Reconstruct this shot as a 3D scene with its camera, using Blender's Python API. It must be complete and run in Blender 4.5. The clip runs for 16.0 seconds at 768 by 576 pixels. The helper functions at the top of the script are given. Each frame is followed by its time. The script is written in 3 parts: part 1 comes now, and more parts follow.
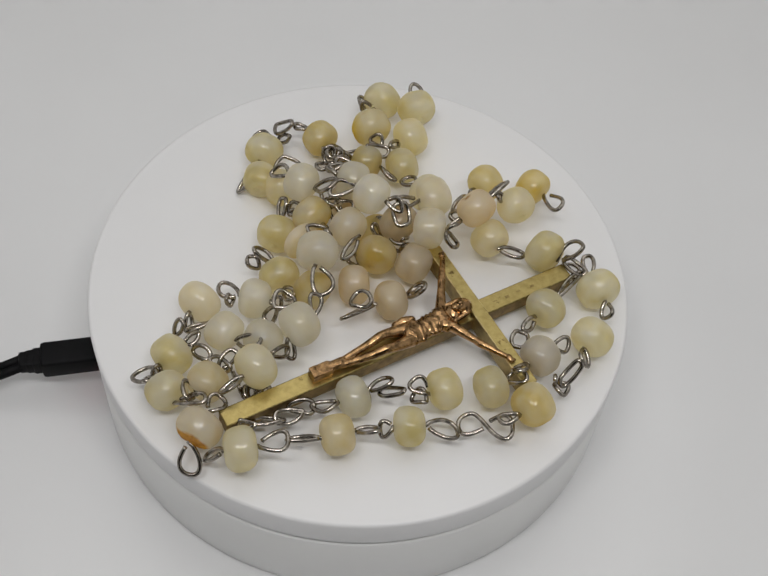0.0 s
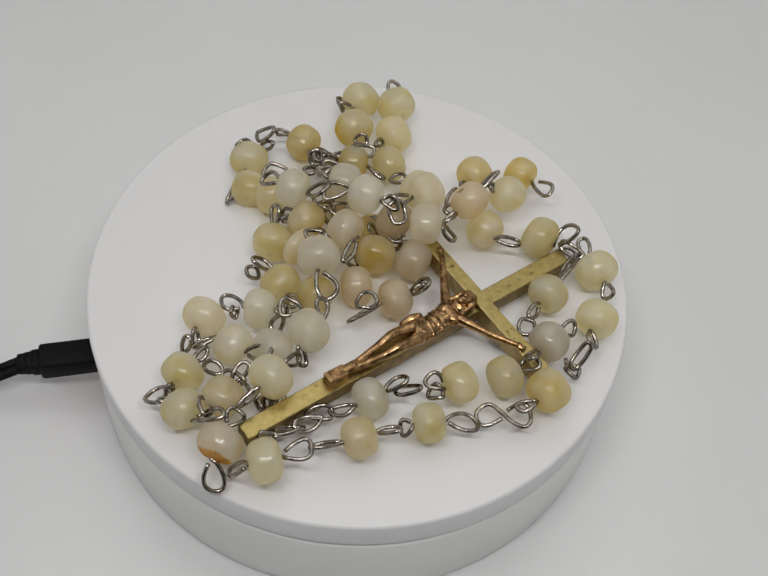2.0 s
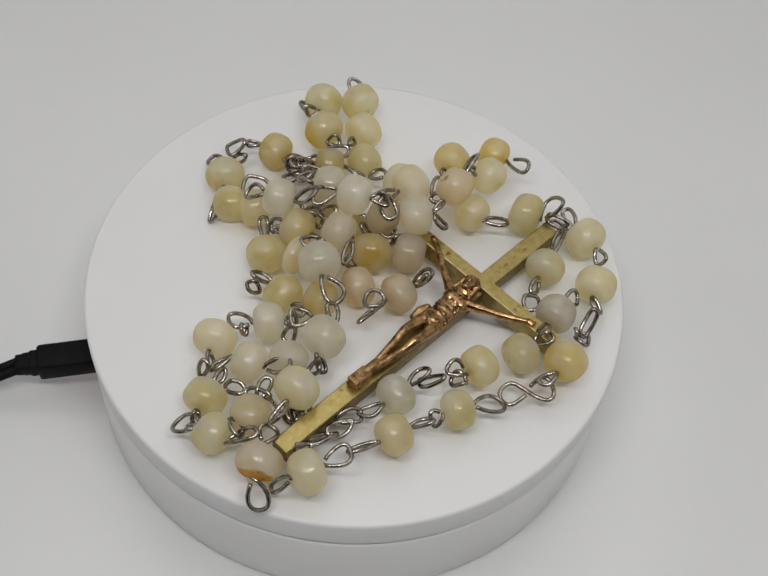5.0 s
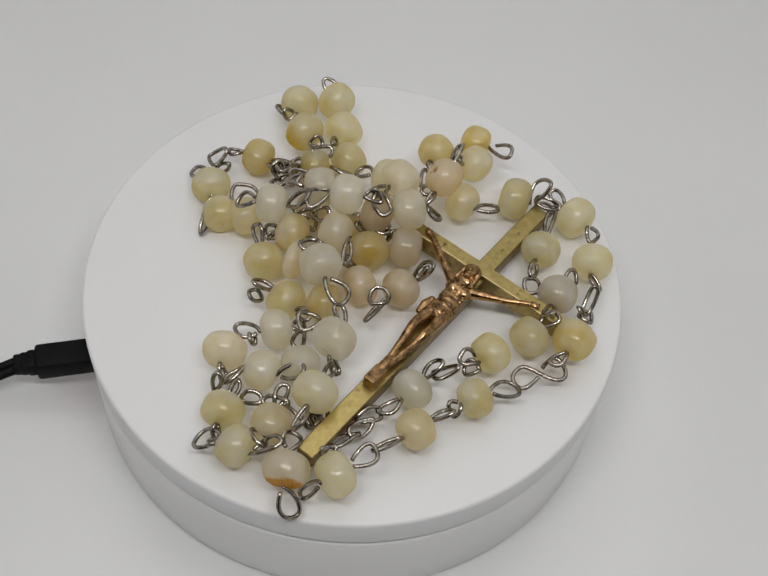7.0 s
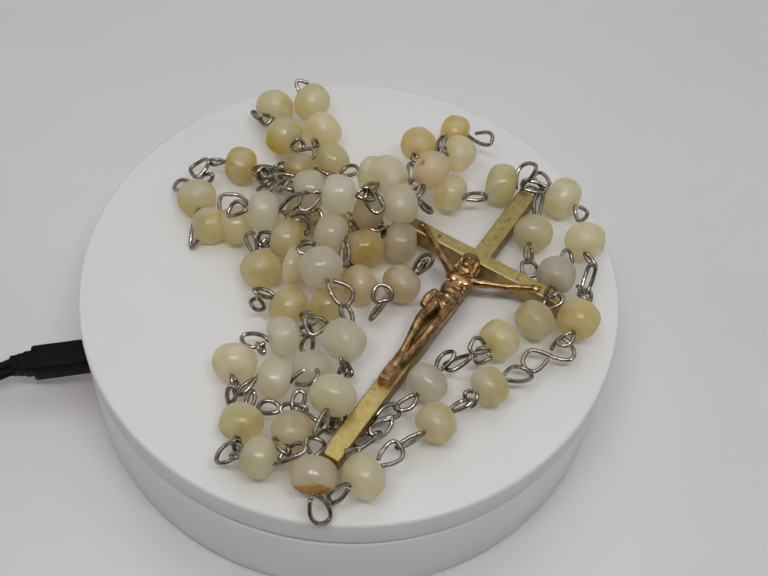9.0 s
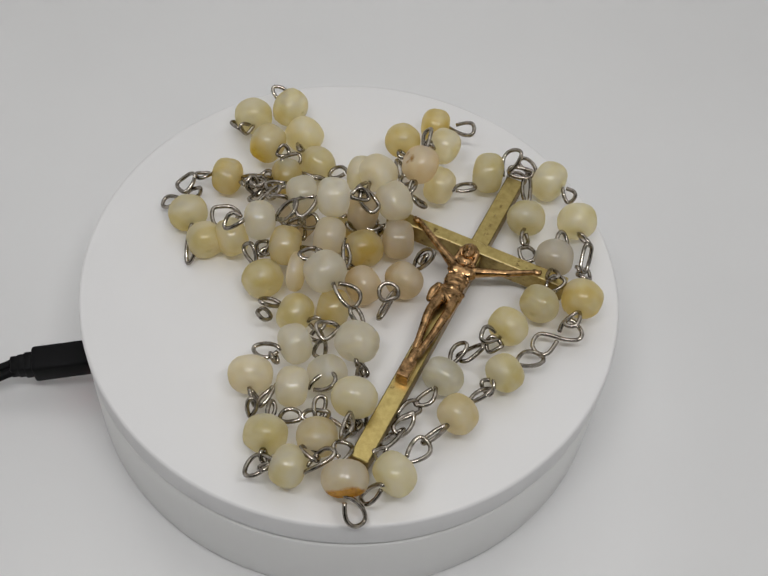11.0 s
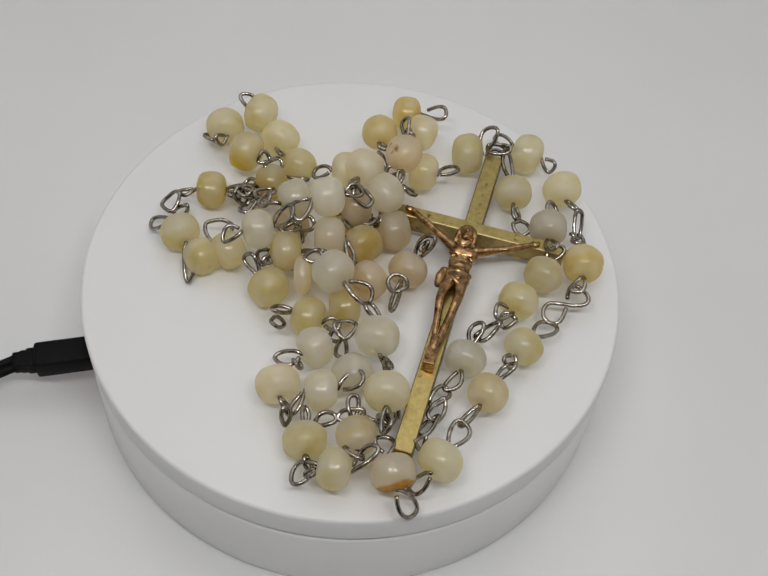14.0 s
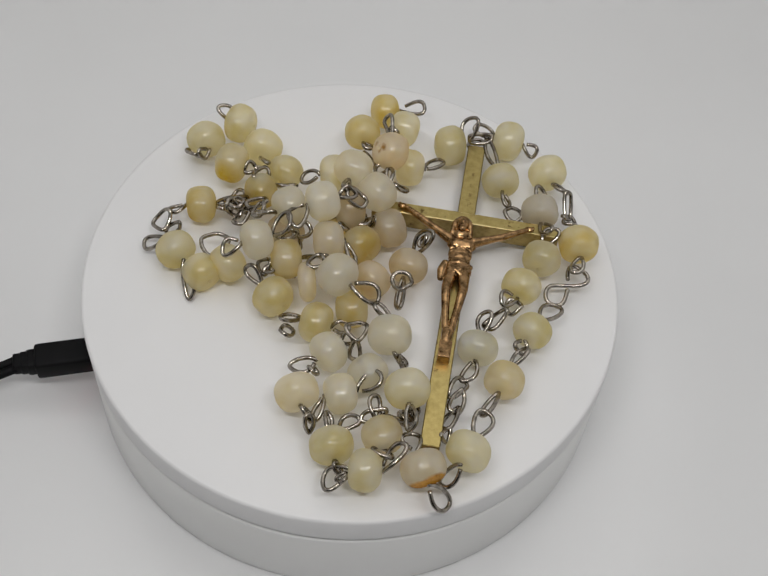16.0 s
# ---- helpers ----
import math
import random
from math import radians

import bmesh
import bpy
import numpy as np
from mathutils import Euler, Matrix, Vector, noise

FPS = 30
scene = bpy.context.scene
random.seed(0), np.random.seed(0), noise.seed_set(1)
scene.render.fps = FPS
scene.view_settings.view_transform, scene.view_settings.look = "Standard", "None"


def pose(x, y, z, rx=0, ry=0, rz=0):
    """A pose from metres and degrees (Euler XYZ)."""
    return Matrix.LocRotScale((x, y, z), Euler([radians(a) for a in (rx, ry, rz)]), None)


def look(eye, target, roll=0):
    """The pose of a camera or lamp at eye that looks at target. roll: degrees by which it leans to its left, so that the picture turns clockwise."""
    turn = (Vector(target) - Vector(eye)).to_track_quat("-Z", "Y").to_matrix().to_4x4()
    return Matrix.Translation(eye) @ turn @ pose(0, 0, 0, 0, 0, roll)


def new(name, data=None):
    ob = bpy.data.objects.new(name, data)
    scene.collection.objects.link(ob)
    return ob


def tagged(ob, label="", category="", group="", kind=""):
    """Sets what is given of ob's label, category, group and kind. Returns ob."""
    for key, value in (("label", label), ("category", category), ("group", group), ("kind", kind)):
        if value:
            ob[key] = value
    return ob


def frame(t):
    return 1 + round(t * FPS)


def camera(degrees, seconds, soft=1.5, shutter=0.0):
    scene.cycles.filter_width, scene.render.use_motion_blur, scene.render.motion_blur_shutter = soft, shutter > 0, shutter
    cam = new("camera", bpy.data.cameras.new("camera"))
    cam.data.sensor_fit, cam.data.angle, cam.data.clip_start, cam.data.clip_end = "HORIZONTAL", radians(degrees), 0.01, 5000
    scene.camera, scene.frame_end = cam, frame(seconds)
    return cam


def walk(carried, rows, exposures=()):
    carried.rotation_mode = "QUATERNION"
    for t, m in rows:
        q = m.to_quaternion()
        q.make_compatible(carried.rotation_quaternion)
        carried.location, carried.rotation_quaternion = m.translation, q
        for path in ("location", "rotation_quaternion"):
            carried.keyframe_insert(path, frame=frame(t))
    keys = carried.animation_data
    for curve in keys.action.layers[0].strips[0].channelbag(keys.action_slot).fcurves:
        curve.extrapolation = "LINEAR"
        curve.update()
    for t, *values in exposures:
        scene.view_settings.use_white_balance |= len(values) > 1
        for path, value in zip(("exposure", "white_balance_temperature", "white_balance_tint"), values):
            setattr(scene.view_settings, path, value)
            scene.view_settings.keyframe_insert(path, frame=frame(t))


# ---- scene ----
FOV = 36.893
PATH = [
    (0.0, look((0.00759, -0.17311, 0.27413), (0.00625, 0.00028, 0.02932), 5.213)),
    (0.5, look((0.00759, -0.17278, 0.27366), (0.00611, 0.00062, 0.02885), 5.213)),
    (1.0, look((0.00759, -0.17273, 0.27359), (0.00633, 0.00064, 0.02877), 5.213)),
    (1.5, look((0.00759, -0.17269, 0.27354), (0.00641, 0.00083, 0.02882), 5.213)),
    (2.0, look((0.00759, -0.17278, 0.27367), (0.00642, 0.00086, 0.02904), 5.213)),
    (2.5, look((0.00759, -0.17294, 0.27390), (0.00650, 0.00074, 0.02929), 5.213)),
    (3.0, look((0.00759, -0.17300, 0.27398), (0.00656, 0.00069, 0.02937), 5.213)),
    (3.5, look((0.00759, -0.17306, 0.27406), (0.00683, 0.00071, 0.02951), 5.213)),
    (4.0, look((0.00759, -0.17317, 0.27421), (0.00707, 0.00053, 0.02961), 5.213)),
    (6.5, look((0.00759, -0.17328, 0.27437), (0.00739, 0.00029, 0.02967), 5.213)),
    (7.0, look((0.00759, -0.17329, 0.27438), (0.00770, 0.00014, 0.02959), 5.213)),
    (7.5, look((0.00759, -0.17330, 0.27440), (0.00773, 0.00004, 0.02955), 5.213)),
    (8.0, look((0.00759, -0.17320, 0.27425), (0.00818, 0.00019, 0.02944), 5.213)),
    (8.5, look((0.00759, -0.17314, 0.27417), (0.00844, 0.00021, 0.02933), 5.213)),
    (9.0, look((0.00759, -0.17290, 0.27384), (0.00846, 0.00050, 0.02903), 5.213)),
    (11.5, look((0.00759, -0.17329, 0.27438), (0.00846, 0.00035, 0.02974), 5.213)),
    (12.0, look((0.00759, -0.17340, 0.27454), (0.00827, 0.00002, 0.02975), 5.213)),
    (12.5, look((0.00759, -0.17350, 0.27468), (0.00830, -0.00016, 0.02983), 5.213)),
    (13.0, look((0.00759, -0.17356, 0.27477), (0.00835, -0.00033, 0.02984), 5.213)),
    (13.5, look((0.00759, -0.17361, 0.27484), (0.00840, -0.00062, 0.02974), 5.213)),
    (14.0, look((0.00759, -0.17371, 0.27498), (0.00825, -0.00086, 0.02978), 5.213)),
    (14.5, look((0.00759, -0.17391, 0.27525), (0.00834, -0.00101, 0.03009), 5.213)),
    (15.0, look((0.00759, -0.17401, 0.27540), (0.00832, -0.00106, 0.03027), 5.213)),
    (15.5, look((0.00759, -0.17406, 0.27547), (0.00831, -0.00108, 0.03036), 5.213)),
    (16.0, look((0.00759, -0.17411, 0.27554), (0.00835, -0.00095, 0.03056), 5.213)),
]

cam = camera(FOV, 16.0, soft=1.5)
walk(cam, PATH)

# ---- light: a white photo tent lit by LED strips above its front opening, plus an added fill ----
MM = 0.001
TOP = 0.034          # height of the platter's face over the sheet

world = bpy.data.worlds.new("room_light")
world.use_nodes = True
world.node_tree.nodes["Background"].inputs[0].default_value = (1.0, 0.985, 0.96, 1)
world.node_tree.nodes["Background"].inputs[1].default_value = 0.04
scene.world = world
scene.view_settings.exposure = 0.0


def strip(name, m, sx, sy, watts):
    lamp = bpy.data.lights.new(name, "AREA")
    lamp.shape, lamp.size, lamp.size_y, lamp.energy = "RECTANGLE", sx, sy, watts
    lamp.color = (1.0, 0.992, 0.985)
    ob = new(name, lamp)
    ob.matrix_world = m
    return ob


for side in (-1, 1):
    strip("led_strip_lamp", look((0.015 + side * 0.105, -0.205, 0.54), (0.01 + side * 0.05, 0, TOP)), 0.17, 0.034, 0.565)
# added fill under the roof: softens shadows and brightens the background
strip("roof_fill_lamp", pose(0, 0.18, 0.74), 0.6, 0.6, 1.06)


# ---- materials ----
def material(name):
    m = bpy.data.materials.new(name)
    m.use_nodes = True
    nt = m.node_tree
    return m, nt, nt.nodes["Principled BSDF"]


def node(nt, kind, **inputs):
    n = nt.nodes.new(kind)
    for k, v in inputs.items():
        n.inputs[k.replace("_", " ")].default_value = v
    return n


def ramp(nt, fac, stops):
    r = nt.nodes.new("ShaderNodeValToRGB")
    els = r.color_ramp.elements
    while len(els) < len(stops):
        els.new(0.5)
    for e, (p, c) in zip(els, stops):
        e.position, e.color = p, (*c, 1)
    nt.links.new(fac, r.inputs[0])
    return r.outputs[0]


def bump(nt, bsdf, height, strength, distance):
    b = node(nt, "ShaderNodeBump", Strength=strength, Distance=distance)
    nt.links.new(height, b.inputs["Height"])
    nt.links.new(b.outputs[0], bsdf.inputs["Normal"])


def noise_of(nt, scale, detail=4, rough=0.5, seed=False):
    tc = nt.nodes.new("ShaderNodeTexCoord")
    n = node(nt, "ShaderNodeTexNoise", Scale=scale, Detail=detail, Roughness=rough)
    if seed:
        n.noise_dimensions = "4D"
        oi = nt.nodes.new("ShaderNodeObjectInfo")
        mul = node(nt, "ShaderNodeMath")
        mul.operation = "MULTIPLY"
        mul.inputs[1].default_value = 37.0
        nt.links.new(oi.outputs["Random"], mul.inputs[0])
        nt.links.new(mul.outputs[0], n.inputs["W"])
    nt.links.new(tc.outputs["Object"], n.inputs["Vector"])
    return n


def stone(name, dark, mid, light, rough=0.23):
    """Polished veined onyx: cloudy colour, faint layers, light that sinks in and comes out soft."""
    m, nt, b = material(name)
    n = noise_of(nt, 105, 4, 0.5, True)
    n.inputs["Distortion"].default_value = 0.6
    band = node(nt, "ShaderNodeTexWave", Scale=52.0, Distortion=5.0, Detail=2.0)
    band.inputs["Detail Scale"].default_value = 1.4
    shift = node(nt, "ShaderNodeVectorMath")
    shift.operation = "ADD"
    tc = nt.nodes.new("ShaderNodeTexCoord")
    oi = nt.nodes.new("ShaderNodeObjectInfo")
    nt.links.new(tc.outputs["Object"], shift.inputs[0])
    nt.links.new(oi.outputs["Random"], shift.inputs[1])
    nt.links.new(shift.outputs[0], band.inputs["Vector"])
    both = node(nt, "ShaderNodeMath")
    both.operation = "MULTIPLY_ADD"
    both.inputs[1].default_value = 0.13
    nt.links.new(band.outputs["Fac"], both.inputs[0])
    nt.links.new(n.outputs[0], both.inputs[2])
    col = ramp(nt, both.outputs[0], [(0.38, dark), (0.56, mid), (0.74, light)])
    hsv = nt.nodes.new("ShaderNodeHueSaturation")
    mr = node(nt, "ShaderNodeMapRange")
    mr.inputs["To Min"].default_value, mr.inputs["To Max"].default_value = 0.97, 1.08
    nt.links.new(oi.outputs["Random"], mr.inputs["Value"])
    nt.links.new(mr.outputs[0], hsv.inputs["Value"])
    nt.links.new(col, hsv.inputs["Color"])
    nt.links.new(hsv.outputs[0], b.inputs["Base Color"])
    b.inputs["Roughness"].default_value = 0.5
    b.inputs["IOR"].default_value = 1.45
    b.inputs["Specular IOR Level"].default_value = 0.0
    b.inputs["Subsurface Weight"].default_value = 1.0
    b.inputs["Subsurface Radius"].default_value = (1.0, 0.9, 0.65)
    b.inputs["Subsurface Scale"].default_value = 0.014
    thin = node(nt, "ShaderNodeBsdfTranslucent")
    clear = node(nt, "ShaderNodeHueSaturation", Saturation=1.04, Value=1.16)
    nt.links.new(hsv.outputs[0], clear.inputs["Color"])
    nt.links.new(clear.outputs[0], thin.inputs["Color"])
    mix = node(nt, "ShaderNodeMixShader", Fac=0.56)
    nt.links.new(b.outputs[0], mix.inputs[1])
    nt.links.new(thin.outputs[0], mix.inputs[2])
    haze = node(nt, "ShaderNodeBsdfTransparent")
    wash = node(nt, "ShaderNodeHueSaturation", Saturation=0.9, Value=1.14)
    nt.links.new(hsv.outputs[0], wash.inputs["Color"])
    nt.links.new(wash.outputs[0], haze.inputs["Color"])
    mix2 = node(nt, "ShaderNodeMixShader", Fac=0.31)
    nt.links.new(mix.outputs[0], mix2.inputs[1])
    nt.links.new(haze.outputs[0], mix2.inputs[2])
    gloss = node(nt, "ShaderNodeBsdfGlossy", Roughness=rough)
    gloss.inputs["Color"].default_value = (1, 1, 1, 1)
    fine = noise_of(nt, 420, 2, 0.5, True)
    dent = node(nt, "ShaderNodeBump", Strength=0.10, Distance=0.0003)
    nt.links.new(fine.outputs[0], dent.inputs["Height"])
    nt.links.new(dent.outputs[0], gloss.inputs["Normal"])
    mix3 = node(nt, "ShaderNodeMixShader", Fac=0.042)
    nt.links.new(mix2.outputs[0], mix3.inputs[1])
    nt.links.new(gloss.outputs[0], mix3.inputs[2])
    nt.links.new(mix3.outputs[0], nt.nodes["Material Output"].inputs["Surface"])
    return m, nt, b, hsv, clear, wash


def stained_stone(name, edge, colour, deep, along="X", base=((0.74, 0.63, 0.44), (0.80, 0.74, 0.59), (0.83, 0.79, 0.68))):
    """Onyx with a rusty stain past a place along one of the bead's own axes."""
    m, nt, b, hsv, clear, wash = stone(name, *base)
    tc = nt.nodes.new("ShaderNodeTexCoord")
    sep = nt.nodes.new("ShaderNodeSeparateXYZ")
    nt.links.new(tc.outputs["Object"], sep.inputs[0])
    n = noise_of(nt, 240, 3)
    add = node(nt, "ShaderNodeMath")
    add.operation = "MULTIPLY_ADD"
    add.inputs[1].default_value = 0.0018
    nt.links.new(n.outputs[0], add.inputs[0])
    nt.links.new(sep.outputs[along], add.inputs[2])
    fac = node(nt, "ShaderNodeMapRange")
    fac.inputs["From Min"].default_value, fac.inputs["From Max"].default_value = edge
    nt.links.new(add.outputs[0], fac.inputs["Value"])
    mix = nt.nodes.new("ShaderNodeMix")
    mix.data_type = "RGBA"
    nt.links.new(fac.outputs[0], mix.inputs["Factor"])
    nt.links.new(hsv.outputs[0], mix.inputs["A"])
    rust = noise_of(nt, 620, 4, 0.6)
    nt.links.new(ramp(nt, rust.outputs[0], [(0.36, deep), (0.56, colour)]), mix.inputs["B"])
    nt.links.new(mix.outputs["Result"], wash.inputs["Color"])
    nt.links.new(mix.outputs["Result"], b.inputs["Base Color"])
    nt.links.new(mix.outputs["Result"], clear.inputs["Color"])
    return m


STONE = {
    "ivory": stone("ivory_onyx", (0.73, 0.635, 0.34), (0.805, 0.74, 0.505), (0.845, 0.80, 0.64))[0],
    "white": stone("white_onyx", (0.76, 0.70, 0.535), (0.82, 0.78, 0.65), (0.85, 0.825, 0.735))[0],
    "gold": stone("golden_onyx", (0.71, 0.55, 0.19), (0.775, 0.665, 0.37), (0.81, 0.745, 0.52))[0],
    "cream": stone("cream_onyx", (0.75, 0.64, 0.39), (0.82, 0.745, 0.555), (0.85, 0.795, 0.66))[0],
    "tan": stone("tan_onyx", (0.67, 0.55, 0.365), (0.745, 0.65, 0.475), (0.79, 0.71, 0.555))[0],
    "grey": stone("grey_onyx", (0.59, 0.53, 0.42), (0.68, 0.625, 0.52), (0.75, 0.705, 0.61))[0],
    "stained": stained_stone("stained_onyx", (0.0036, 0.0041), (0.70, 0.37, 0.06), (0.42, 0.18, 0.03)),
    "spotted": stained_stone("spotted_onyx", (0.0049, 0.00515), (0.46, 0.25, 0.07), (0.22, 0.11, 0.03), base=((0.80, 0.655, 0.42), (0.84, 0.75, 0.58), (0.86, 0.80, 0.68))),
    "olive": stained_stone("olive_edged_onyx", (0.0040, 0.0043), (0.42, 0.38, 0.17), (0.30, 0.26, 0.10), base=((0.72, 0.68, 0.53), (0.79, 0.76, 0.64), (0.83, 0.81, 0.73))),
    "amber": stained_stone("amber_patched_onyx", (-0.0020, -0.0044), (0.72, 0.53, 0.08), (0.66, 0.45, 0.05), "Y", base=((0.73, 0.62, 0.29), (0.79, 0.70, 0.44), (0.82, 0.76, 0.56))),
}


def metal(name, dark, light, rough, scale=500, scuff=None):
    m, nt, b = material(name)
    n = noise_of(nt, scale, 5, 0.6)
    col = ramp(nt, n.outputs[0], [(0.30, dark), (0.62, light)])
    if scuff:
        # dark tarnish spots and streaks with a shape of their own
        spots = noise_of(nt, 330, 6, 0.7)
        mask = ramp(nt, spots.outputs[0], [(0.60, (0, 0, 0)), (0.68, (1, 1, 1))])
        mix = nt.nodes.new("ShaderNodeMix")
        mix.data_type = "RGBA"
        nt.links.new(mask, mix.inputs["Factor"])
        nt.links.new(col, mix.inputs["A"])
        mix.inputs["B"].default_value = (*scuff, 1)
        col = mix.outputs["Result"]
    nt.links.new(col, b.inputs["Base Color"])
    b.inputs["Metallic"].default_value = 1.0
    r = node(nt, "ShaderNodeMapRange")
    r.inputs["To Min"].default_value, r.inputs["To Max"].default_value = rough - 0.08, rough + 0.14
    nt.links.new(n.outputs[0], r.inputs["Value"])
    nt.links.new(r.outputs[0], b.inputs["Roughness"])
    f = noise_of(nt, scale * 3, 3)
    bump(nt, b, f.outputs[0], 0.15, 0.0001)
    return m


STEEL = metal("steel_wire", (0.13, 0.112, 0.092), (0.46, 0.42, 0.37), 0.14, 700)
BRASS = metal("aged_brass", (0.38, 0.292, 0.105), (0.51, 0.402, 0.16), 0.30, 520, (0.16, 0.105, 0.04))
WORN = metal("worn_bright_brass", (0.56, 0.44, 0.20), (0.72, 0.59, 0.30), 0.26, 520)
# shaft sides: browner and darker than its top face
EDGE = metal("dark_brown_brass", (0.13, 0.085, 0.035), (0.30, 0.21, 0.085), 0.42, 420)
# crossbar sides: same brass, darker reflection put into the colour; engraving uses it too
FLANK = metal("shaded_brass_flank", (0.22, 0.155, 0.06), (0.42, 0.32, 0.13), 0.36, 420, (0.12, 0.075, 0.03))
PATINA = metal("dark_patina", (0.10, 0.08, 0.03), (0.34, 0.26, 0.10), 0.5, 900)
BRONZE = metal("copper_bronze", (0.055, 0.028, 0.011), (0.55, 0.335, 0.16), 0.17, 620)


def plastic(name, a, b_, rough, scale, bumpiness=0.05):
    m, nt, b = material(name)
    n = noise_of(nt, scale, 4)
    nt.links.new(ramp(nt, n.outputs[0], [(0.35, a), (0.65, b_)]), b.inputs["Base Color"])
    b.inputs["Roughness"].default_value = rough
    f = noise_of(nt, 1800, 3)
    bump(nt, b, f.outputs[0], bumpiness, 0.0001)
    return m


WHITE = plastic("white_plastic", (0.78, 0.776, 0.781), (0.80, 0.796, 0.801), 0.45, 25)
SIDE = plastic("white_base_plastic", (0.83, 0.83, 0.82), (0.85, 0.85, 0.84), 0.30, 25)
SHEET = plastic("white_sheet", (0.74, 0.74, 0.745), (0.765, 0.765, 0.77), 0.20, 9, 0.02)
TENT = plastic("white_tent_fabric", (0.78, 0.78, 0.77), (0.82, 0.82, 0.81), 0.9, 40, 0.1)
FRONT_PANEL = plastic("dim_front_panel_grey", (0.07, 0.068, 0.065), (0.09, 0.088, 0.085), 0.9, 12, 0.1)
BLACK = plastic("black_rubber", (0.002, 0.002, 0.0025), (0.0035, 0.0035, 0.0045), 0.6, 300, 0.1)
BLACK.node_tree.nodes["Principled BSDF"].inputs["Specular IOR Level"].default_value = 0.16
SEAM = plastic("dark_seam", (0.32, 0.32, 0.32), (0.38, 0.38, 0.38), 0.7, 300)


# ---- builders ----
def part(name, bm, mat, parent, label="", smooth=True):
    me = bpy.data.meshes.new(name)
    bmesh.ops.recalc_face_normals(bm, faces=bm.faces[:])
    bm.to_mesh(me)
    bm.free()
    me.materials.append(mat)
    for p in me.polygons:
        p.use_smooth = smooth
    ob = new(name, me)
    ob.parent = parent
    if label:
        tagged(ob, label)
    return ob


def lathe(profile, segments=96):
    """A body turned about z from (radius, height) pairs."""
    bm = bmesh.new()
    rings = []
    for r, z in profile:
        if r < 1e-7:
            rings.append([bm.verts.new((0, 0, z))])
        else:
            rings.append([bm.verts.new((r * math.cos(2 * math.pi * k / segments), r * math.sin(2 * math.pi * k / segments), z)) for k in range(segments)])
    for a, b in zip(rings, rings[1:]):
        for k in range(segments):
            n = (k + 1) % segments
            if len(a) == 1:
                bm.faces.new((a[0], b[k], b[n]))
            elif len(b) == 1:
                bm.faces.new((a[k], b[0], a[n]))
            else:
                bm.faces.new((a[k], b[k], b[n], a[n]))
    return bm


def tube(bm, points, radius, sides=8, closed=False):
    """A round wire through points, into bm."""
    n = len(points)
    rings = []
    side = None
    for i, p in enumerate(points):
        a = points[(i - 1) % n] if (closed or i) else p
        c = points[(i + 1) % n] if (closed or i < n - 1) else p
        d = (c - a).normalized()
        if side is None:
            side = d.orthogonal().normalized()
        side = (side - d * side.dot(d)).normalized()
        up = d.cross(side)
        r = radius[i] if isinstance(radius, (list, tuple)) else radius
        rings.append([bm.verts.new(p + (side * math.cos(2 * math.pi * k / sides) + up * math.sin(2 * math.pi * k / sides)) * r) for k in range(sides)])
    for i in range(n if closed else n - 1):
        a, b = rings[i], rings[(i + 1) % n]
        shift = 0
        if closed and i == n - 1:
            shift = min(range(sides), key=lambda s: (a[0].co - b[s].co).length)
        for k in range(sides):
            bm.faces.new((a[k], a[(k + 1) % sides], b[(k + 1 + shift) % sides], b[(k + shift) % sides]))
    if not closed:
        bm.faces.new(rings[0])
        bm.faces.new(rings[-1])


# ---- the tent: one white sheet below, fabric walls round it ----
def plate(name, sx, sy, thick, m, mat, kind_label):
    bm = bmesh.new()
    bmesh.ops.create_cube(bm, size=1.0, matrix=Matrix.Diagonal((sx, sy, thick, 1)))
    ob = part(name, bm, mat, None, smooth=False)
    ob.matrix_world = m
    return tagged(ob, kind_label, "backdrop", kind="structure")


plate("ground", 1.6, 1.6, 0.004, pose(0, 0, -0.005), SHEET, "smooth glossy white photo sheet under the turntable")
plate("wall_north", 0.90, 0.004, 0.766, pose(0, 0.50, 0.377), TENT, "white fabric back wall of the photo tent")
# unseen dark panel, added to dim front-facing sides and darken metal reflections
plate("wall_south", 0.90, 0.004, 0.766, pose(0, -0.66, 0.377), FRONT_PANEL, "unseen dim grey panel standing in for the room beyond the tent's open front")
plate("wall_east", 0.004, 1.16, 0.766, pose(0.452, -0.08, 0.377), TENT, "white fabric side wall of the photo tent")
plate("wall_west", 0.004, 1.16, 0.766, pose(-0.452, -0.08, 0.377), TENT, "white fabric side wall of the photo tent")
plate("ceiling", 0.908, 1.168, 0.004, pose(0, -0.08, 0.762), TENT, "white fabric roof of the photo tent")


# ---- turntable ----
turntable = tagged(new("turntable"), "round white plastic motorised display turntable on a white sheet", "turntable")
part("base", lathe([(0, -0.0015), (0.062, -0.0015), (0.062, -0.003), (0.0672, -0.003), (0.0688, -0.0024), (0.0692, -0.001), (0.0690, 0.0228), (0.0686, 0.0236), (0.0675, 0.0238), (0, 0.0238)], 128), SIDE, turntable, "white plastic base with a dark seam above")
part("seam", lathe([(0, 0.0239), (0.0683, 0.0239), (0.0683, 0.0246), (0, 0.0246)], 96), SEAM, turntable)
